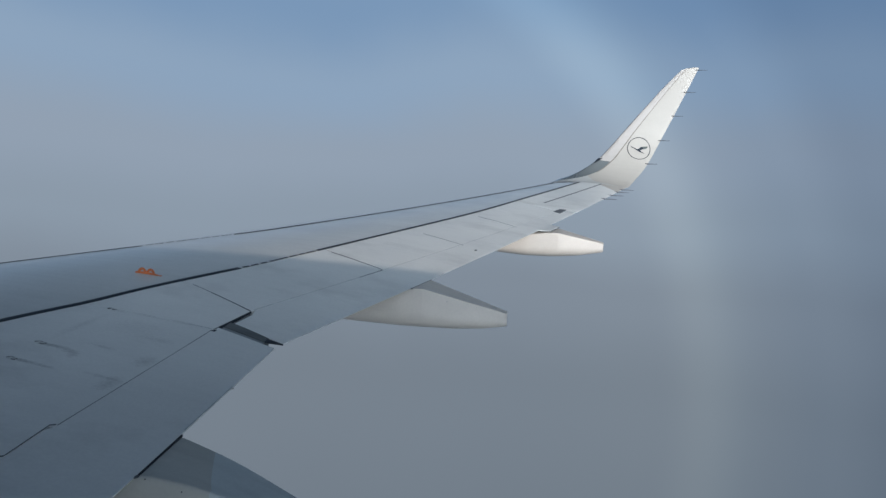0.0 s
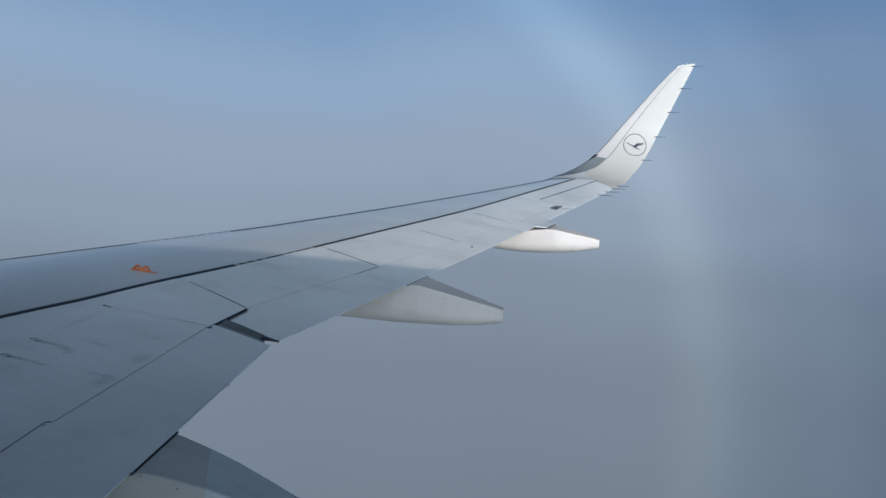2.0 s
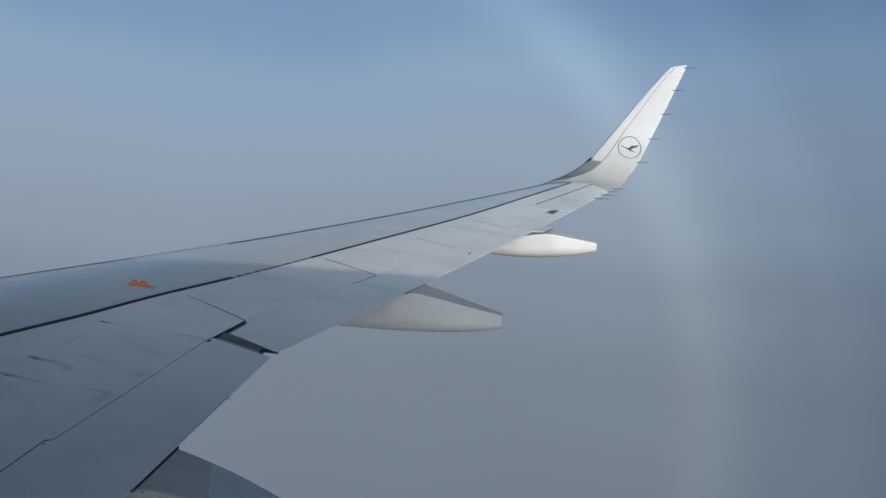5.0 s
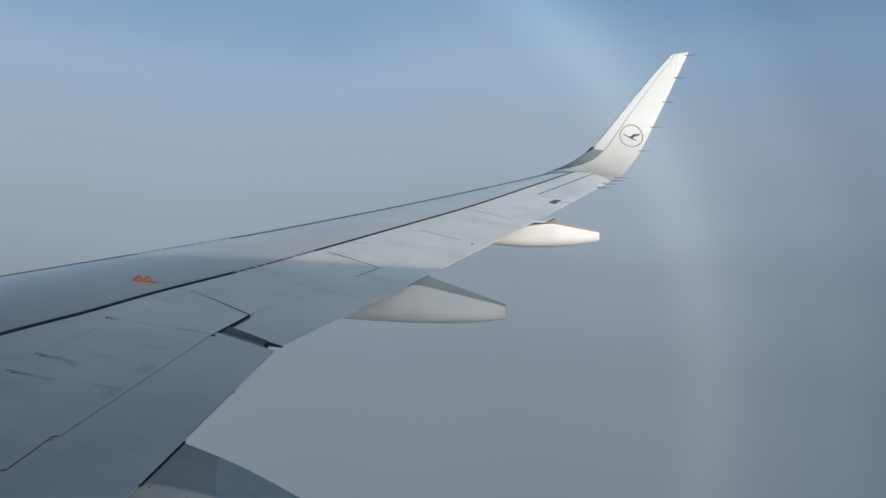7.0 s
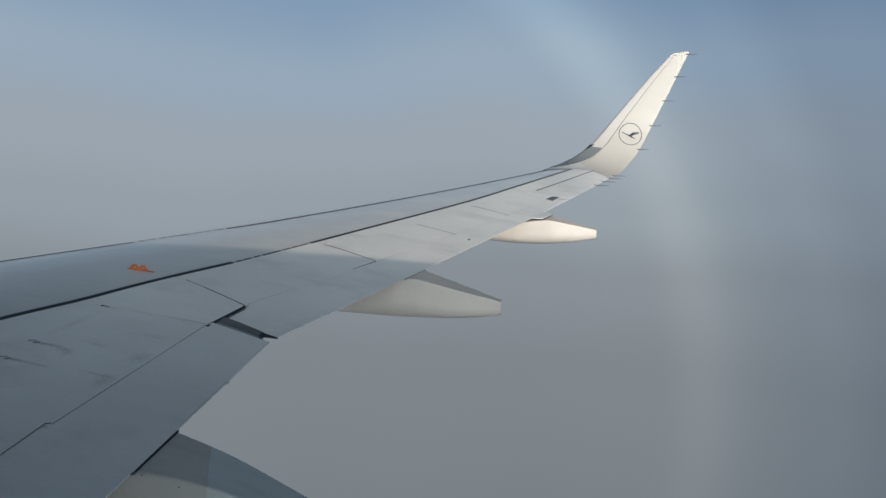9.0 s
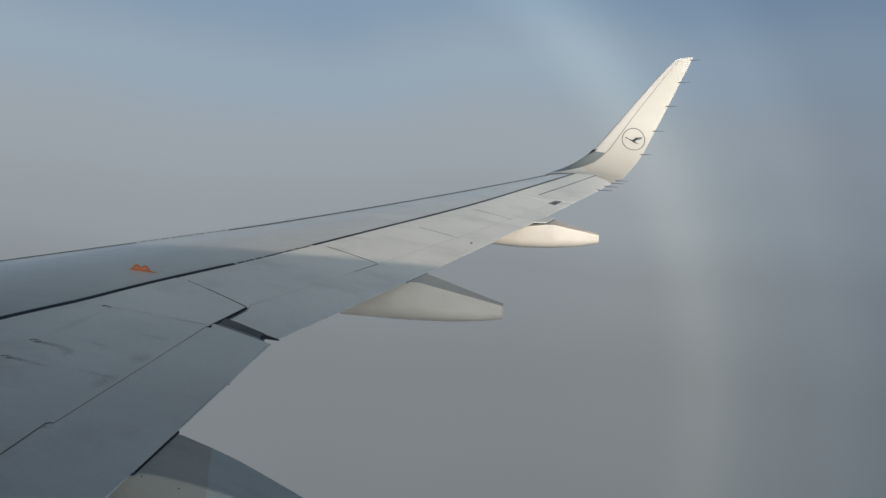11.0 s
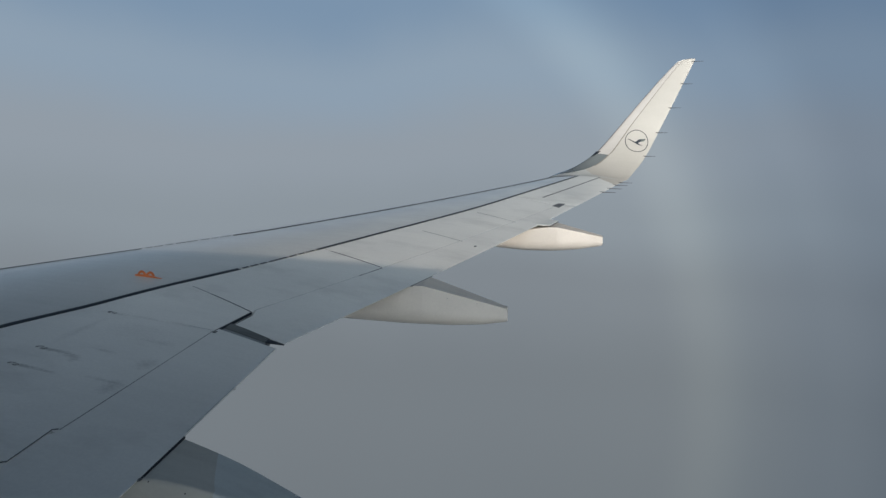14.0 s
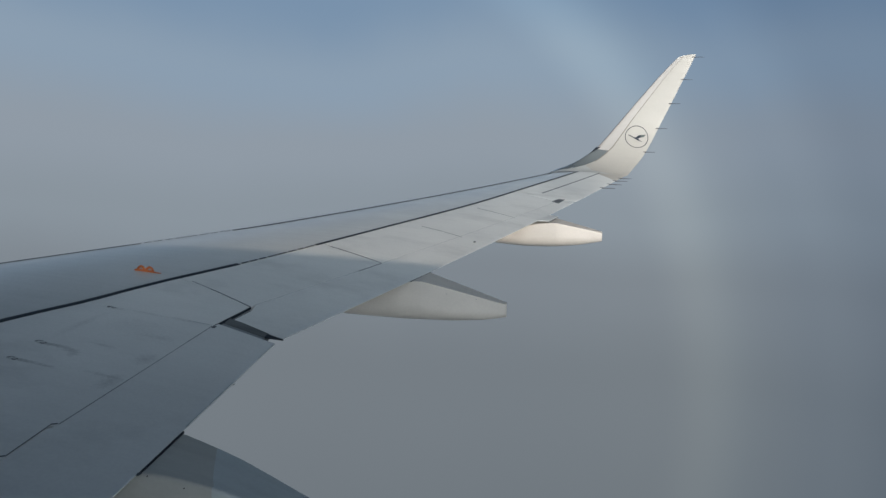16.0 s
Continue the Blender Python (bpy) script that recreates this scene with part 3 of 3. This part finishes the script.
# plain bird-like strokes inside the ring
part("emblem_stroke", flat_shape([[(-0.168, 0.040), (-0.162, 0.056)], [(-0.140, 0.024), (-0.132, 0.043)], [(-0.103, 0.006), (-0.098, 0.021)], [(-0.030, -0.046), (-0.026, -0.016)],
                                  [(0.020, -0.080), (0.030, -0.046)], [(0.064, -0.096), (0.068, -0.080)], [(0.108, -0.112), (0.110, -0.104)]]), NAVY, glet)
part("emblem_wing", flat_shape([[(-0.030, -0.012), (0.000, -0.055)], [(0.007, 0.009), (0.037, -0.036)], [(0.037, 0.043), (0.062, -0.014)], [(0.075, 0.055), (0.092, -0.004)]]), NAVY, glet)
part("emblem_feather", flat_shape([[(0.075, 0.055), (0.092, -0.004)], [(0.125, 0.061), (0.122, 0.002)], [(0.184, 0.066), (0.150, 0.012)]]), FEATHER, glet, "dark grey outer wing of the emblem")


def discharger(p, way, length):
    bm = bmesh.new()
    q = Vector(way).to_track_quat("Z", "Y").to_matrix().to_4x4()
    bmesh.ops.create_cone(bm, cap_ends=True, segments=8, radius1=0.008, radius2=0.003, depth=length, matrix=Matrix.Translation(Vector(p) + Vector(way) * (length / 2 - 0.05)) @ q)
    bmesh.ops.create_cone(bm, cap_ends=True, segments=8, radius1=0.011, radius2=0.011, depth=0.06, matrix=Matrix.Translation(Vector(p) - Vector(way) * 0.02) @ q)
    part("static_discharger", bm, ROD, wing)


for s in (3.335, 2.833, 2.302, 1.757, 1.168):
    p = winglet_point(s, 1.0, 1)
    discharger(p, Vector((1, 0, 0.0)), 0.24)
for y in (15.85, 15.5, 15.07, 14.62):
    discharger((xte(y), y, zup(xte(y), y)), Vector((1, 0, -0.02)).normalized(), 0.26)


# ---- flap track fairings ----
def eased(x, xs, vs):
    """Smooth curve through the stations, with no overshoot."""
    i = min(max(int(np.searchsorted(xs, x)) - 1, 0), len(xs) - 2)
    d = [(vs[k + 1] - vs[k]) / (xs[k + 1] - xs[k]) for k in range(len(xs) - 1)]
    m = [d[0]] + [0.0 if a * b <= 0 else 2 * a * b / (a + b) for a, b in zip(d, d[1:])] + [d[-1]]
    h = xs[i + 1] - xs[i]
    u = (x - xs[i]) / h
    return vs[i] * (1 + 2 * u) * (1 - u) ** 2 + h * m[i] * u * (1 - u) ** 2 + vs[i + 1] * u * u * (3 - 2 * u) + h * m[i + 1] * u * u * (u - 1)


def fairing(yc, stations, split, front, tail, tilt=lambda x: 0.14, soft=0.007, curve=np.interp, slant=0.0):
    """Canoe-shaped body: stations of x, bottom, top, half width. split: x where the tail piece begins, slanted over the width by slant."""
    xs = [s[0] for s in stations]

    def at(x):
        return [float(curve(min(max(x, xs[0]), xs[-1]), xs, [s[k] for s in stations])) for k in (1, 2, 3)]

    def place(x, side, height, drop, inset):
        """A point at a side from -1 (inboard) to 1, at a height from 0 to 1, lowered and set in by parts of the edge's radius."""
        X = x - slant * side * at(x)[2] * math.exp(-((x - split) / 0.12) ** 2)
        zb, zt, w = at(X)
        rc = min(soft, 0.3 * w, 0.2 * (zt - zb))
        return (X, yc + side * (w - rc * inset), zb + (zt - zb) * height - rc * drop + (tilt(X) * w * side if height == 1 else 0))

    def ring(x):
        r = [place(x, u, 1, 0, 1) for u in (1, 0.66, 0.33, 0, -0.33, -0.66)] + [place(x, -1, 1, 0, 1.7), place(x, -1, 1, 0, 1)]
        r += [place(x, -1, 1, 1 - math.cos(radians(a)), 1 - math.sin(radians(a))) for a in (30, 60, 90)]
        r += [place(x, -1, 1, 1.7, 0), place(x, -1, 0.62, 0, 0), place(x, -1, 0.42, 0, 0)]
        for i in range(1, 14):
            a = math.pi * (1 + i / 14)
            r.append(place(x, math.copysign(abs(math.cos(a)) ** 0.8, math.cos(a)), 0.42 * (1 + math.sin(a)), 0, 0))
        return r + [place(x, 1, 0.42, 0, 0), place(x, 1, 0.62, 0, 0), place(x, 1, 1, 1, 0)]

    def body(a, b):
        bm = bmesh.new()
        v = skin(bm, [ring(x) for x in sorted(set(steps(a, b, 20) + [x for x in xs if a < x < b]))], closed=True)
        bm.faces.new(v[0])
        bm.faces.new(v[-1])
        return bm

    f = part("flap_track_fairing", body(xs[0], split), front, wing, "grey canoe-shaped flap track fairing" if front is SHADED else "cream canoe-shaped flap track fairing")
    part("fairing_tail", body(split, xs[-1]), tail, f)
    return f


F3 = fairing(8.35, [(5.249, 0.38, 0.48, 0.06), (5.555, 0.288, 0.50, 0.14), (5.861, 0.222, 0.52, 0.18), (6.37, 0.202, 0.575, 0.19), (6.50, 0.200, 0.593, 0.182), (6.60, 0.200, 0.593, 0.180), (6.860, 0.200, 0.519, 0.131), (7.136, 0.217, 0.439, 0.079), (7.319, 0.245, 0.386, 0.044), (7.352, 0.252, 0.378, 0.040)], 7.32, CREAM, CREAM, lambda x: 0.125)
fairing(11.62, [(6.4, 0.85, 0.93, 0.05), (6.7, 0.75, 0.94, 0.12), (6.96, 0.692, 0.95, 0.17), (7.3, 0.665, 0.97, 0.19), (7.63, 0.664, 1.010, 0.177), (7.74, 0.670, 1.008, 0.172), (8.0, 0.693, 0.948, 0.117), (8.2, 0.728, 0.901, 0.074), (8.29, 0.745, 0.88, 0.055), (8.322, 0.755, 0.872, 0.050)], 8.285, CREAM, CREAM)
F2 = fairing(4.815, [(4.9, -0.12, 0.0, 0.05), (5.3, -0.25, 0.02, 0.15), (5.7, -0.32, 0.080, 0.20), (6.05, -0.33, 0.148, 0.205), (6.11, -0.328, 0.140, 0.201), (6.2, -0.325, 0.121, 0.193), (6.3, -0.32, 0.096, 0.180), (6.4, -0.315, 0.066, 0.163), (6.5, -0.31, 0.031, 0.146), (6.6, -0.305, -0.005, 0.128), (6.72, -0.30, -0.049, 0.108), (7.0, -0.295, -0.155, 0.065), (7.2, -0.29, -0.225, 0.035)], 6.30, SHADED, TAIL, lambda x: float(np.interp(x, (6.05, 6.11, 6.2, 6.3), (0.108, 0.065, 0.036, 0.024))), 0.014, eased, 0.4)


def rivet(p, parent):
    bm = bmesh.new()
    bmesh.ops.create_cone(bm, cap_ends=True, segments=8, radius1=0.0036, radius2=0.0028, depth=0.006, matrix=Matrix.Translation(p) @ Euler((math.pi / 2, 0, 0)).to_matrix().to_4x4())
    part("rivet", bm, ROD, parent)


for p in ((6.82, 8.209, 0.46), (7.085, 8.260, 0.415)):
    rivet(p, F3)
for p in ((6.088, 4.612, 0.115), (6.253, 4.628, 0.068)):
    rivet(p, F2)
# small flap tab that reaches over the outer fairing
part("flap_tab", panel(((xte(11.46) - 0.03, 11.455), (xte(11.93) - 0.03, 11.93), (7.738, 11.80), (7.632, 11.450)), 2, 2, 0.001, thick=0.008), GREY, wing)


def slot(a, b, drop, wide):
    """Dark slot between flap and fairing along two plan points."""
    bm = bmesh.new()
    rows = []
    for x, y in (a, b):
        z = zup(min(x, xte(y)), y) - drop
        rows.append([(x - 0.015, y, z), (x + wide, y, z - 0.001), (x + wide, y, z - 0.010), (x - 0.015, y, z - 0.010)])
    v = skin(bm, rows, closed=True)
    bm.faces.new(v[0])
    bm.faces.new(v[-1])
    part("fairing_gap", bm, BLACK, wing, "dark slot between flap and fairing", smooth=False)


slot((xte(8.17), 8.165), (xte(8.53), 8.535), 0.003, 0.008)
slot((7.632, 11.450), (7.738, 11.80), 0.007, 0.006)
slot((xte(4.61), 4.61), (xte(5.02), 5.02), 0.002, 0.007)
# dirty sealant at the inner ends of the slots
for x, y, r in ((xte(4.60), 4.60, 0.012), (xte(8.17), 8.165, 0.010), (xte(5.633) + 0.003, 5.633, 0.006)):
    bm = bmesh.new()
    bmesh.ops.create_icosphere(bm, subdivisions=2, radius=r, matrix=Matrix.Translation((x, y, zup(xte(y), y) - 0.005)) @ Matrix.Diagonal((1.0, 1.6, 0.5, 1)))
    part("sealant_blob", bm, SEAL, wing)

# ---- markings ----
part("black_line", strip([(x_rear(y), y) for y in steps(1.5, 7.74, 40)], 0.048), BLACK, wing, "thick black painted boundary line")
part("black_line", strip([(x_rear(y), y) for y in steps(8.72, 16.23 - 0.09, 30)], 0.036), BLACK, wing, "thick black painted boundary line")
part("front_line", strip([(x_front(y), y) for y in steps(1.5, 8.30, 24)], 0.03, 0.004, 0.003), BLACK, wing, "thin black painted boundary line")
part("front_line", strip([(x_front(y), y) for y in steps(9.22, 15.95, 30)], 0.035, 0.006, 0.005), BLACK, wing, "thin black painted boundary line")
part("end_line", strip([(x_front(15.95) + 0.43 * k / 6, 15.95 + 0.19 * k / 6) for k in range(7)], 0.03), BLACK, wing)
for fun, ya, yb, w in ((x_rear, 7.76, 8.70, 0.020), (x_front, 8.32, 9.20, 0.012)):
    for a, b in ((0.02, 0.09), (0.115, 0.145), (0.155, 0.20), (0.235, 0.31), (0.345, 0.395), (0.405, 0.46), (0.47, 0.53), (0.54, 0.585), (0.62, 0.665), (0.675, 0.72), (0.75, 0.775), (0.785, 0.83), (0.86, 0.895), (0.91, 0.935), (0.945, 0.98)):
        y0, y1 = ya + (yb - ya) * a, ya + (yb - ya) * b
        part("marking_bar", strip([(fun(y), y) for y in steps(y0, y1, 2)], w, 0.004 if fun is x_rear else 0.006), BLACK, wing)

part("hinge_line", strip([(7.469 + (8.433 - 7.469) * k / 12, 13.374 + (16.12 - 13.374) * k / 12) for k in range(13)], 0.022), SEAL, wing, "thin dark hinge gap of the aileron")

# dark sealant along the panel joints
def joint(a, b, width, material=SEAL, lift=0.0025):
    n = 10
    part("joint_sealant", strip([(a[0] + (b[0] - a[0]) * k / n, a[1] + (b[1] - a[1]) * k / n) for k in range(n + 1)], width, lift, 0.002), material, wing)


joint((4.95, 7.125), (5.16, 7.025), 0.007, BAR)
joint((5.16, 7.025), E2[1], 0.010)
joint((x_rear(8.78) + 0.12, 8.745), E3[1], 0.010)
joint((6.20, 10.153), E4[1], 0.012, BAR)
joint((6.66, 11.62), E5[1], 0.013, BAR)
joint((5.5252, 4.790), (5.5148, 5.52), 0.0036, BAR)
joint((5.5148, 5.52), (5.5075, 6.03), 0.003, BAR)
joint((5.5075, 6.03), (5.5027, 6.36), 0.005, BAR)
joint((5.526, 4.455), (5.505, 4.760), 0.004, SEAL, 0.009)
joint((5.526, 4.452), (5.502, 4.428), 0.008, SEAL, 0.009)
joint((5.500, 4.766), (5.522, 4.786), 0.007, SEAL, 0.007)
joint((5.33, 6.372), (5.495, 6.379), 0.004, FAINT, 0.003)
# thin darker strips along parts of the inner flap's trailing edge
joint((xte(5.06) - 0.004, 5.06), (xte(5.64) - 0.004, 5.64), 0.005, FAINT)
joint((xte(6.03) - 0.004, 6.03), (xte(6.32) - 0.004, 6.32), 0.005, FAINT)
joint((5.58, 6.86), (x_spoil(8.3), 8.3), 0.003, FAINT, 0.003)
joint((7.722, 12.917), (xte(13.06) - 0.005, 13.065), 0.02, FAINT, 0.003)
joint((x_spoil(8.50), 8.50), (x_spoil(12.88), 12.88), 0.004, FAINT, 0.003)
joint((x_spoil(8.12), 8.12), (x_spoil(8.47), 8.47), 0.009, SEAL, 0.003)

# ---- orange rope fitting ----
bm = bmesh.new()
n = 16
rows = []
for i in range(n + 1):
    u = i / n
    x = 4.415 + 0.225 * u
    h = 0.012 + 0.008 * math.sin(math.pi * min(u * 1.15, 1)) - 0.007 * u
    z = zup(x, 7.19)
    rows.append([(x, 7.175, z), (x, 7.182, z + h), (x, 7.198, z + h), (x, 7.205, z)])
v = skin(bm, rows, closed=True)
bm.faces.new(v[0])
bm.faces.new(v[-1])
fit_base = part("fitting_base", bm, ORANGE, wing, "orange rope anchor fitting on the wing")
for x in (4.468, 4.542):
    bm = bmesh.new()
    rows = []
    for i in range(13):
        a = math.pi * i / 12
        c = Vector((x + 0.029 * math.copysign(abs(math.cos(a)) ** 1.25, math.cos(a)), 7.19, zup(x, 7.19) + 0.010 + 0.029 * math.sin(a) ** 1.1))
        rd = Vector((math.cos(a), 0, math.sin(a)))
        rows.append([c + rd * (0.0105 * math.cos(b)) + Vector((0, 0.008 * math.sin(b), 0)) for b in [2 * math.pi * k / 8 for k in range(8)]])
    skin(bm, rows, closed=True)
    part("eyelet", bm, ORANGE, fit_base)

# ---- small fittings on the skin ----
def latch(x, y, length, width):
    """Small access plate, a little proud, with a worn dark joint that bows round its front and breaks off."""
    bm = bmesh.new()
    skin(bm, [[(X, y + width * k, zup(X, y + width * k) + 0.0035) for k in (-1, 0, 1)] for X in steps(x - 0.45 * length, x + 0.45 * length, 4)])
    ret = bmesh.ops.extrude_face_region(bm, geom=bm.faces[:])
    bmesh.ops.translate(bm, verts=[g for g in ret["geom"] if isinstance(g, bmesh.types.BMVert)], vec=(0, 0, -0.003))
    ob = part("latch", bm, GREY, wing, "small access plate with a dark worn joint", smooth=False)
    for run, wide in ((((-0.75, -0.3), (-0.55, 0.55), (-0.25, 0.95), (0.1, 1.0)), 0.004), (((0.05, -0.75), (0.35, -0.85), (0.62, -0.6)), 0.006), (((0.48, 0.45), (0.72, 0.2)), 0.003)):
        part("latch_frame", strip([(x + u * length, y + w * width) for u, w in run], wide, 0.0055, 0.004), LATCH, ob)


latch(4.778, 6.333, 0.040, 0.010)
bm = bmesh.new()
box(bm, (4.757, 6.331, zup(4.757, 6.331) + 0.004), (0.018, 0.016, 0.008))
part("latch_head", bm, SEAL, wing, "small dark latch head")
latch(4.818, 5.576, 0.048, 0.016)
latch(4.852, 5.306, 0.044, 0.014)
bm = bmesh.new()
box(bm, (6.862, 9.84, zup(6.862, 9.84) + 0.006), (0.022, 0.055, 0.012))
part("latch", bm, SEAL, wing, "small dark raised latch")
part("vent_patch", panel(((7.63, 12.80), (7.72, 13.06), (7.82, 13.10), (7.73, 12.76)), 2, 2, 0.006, thick=0.012), SEAL, wing, "small dark square patch near the flap end")
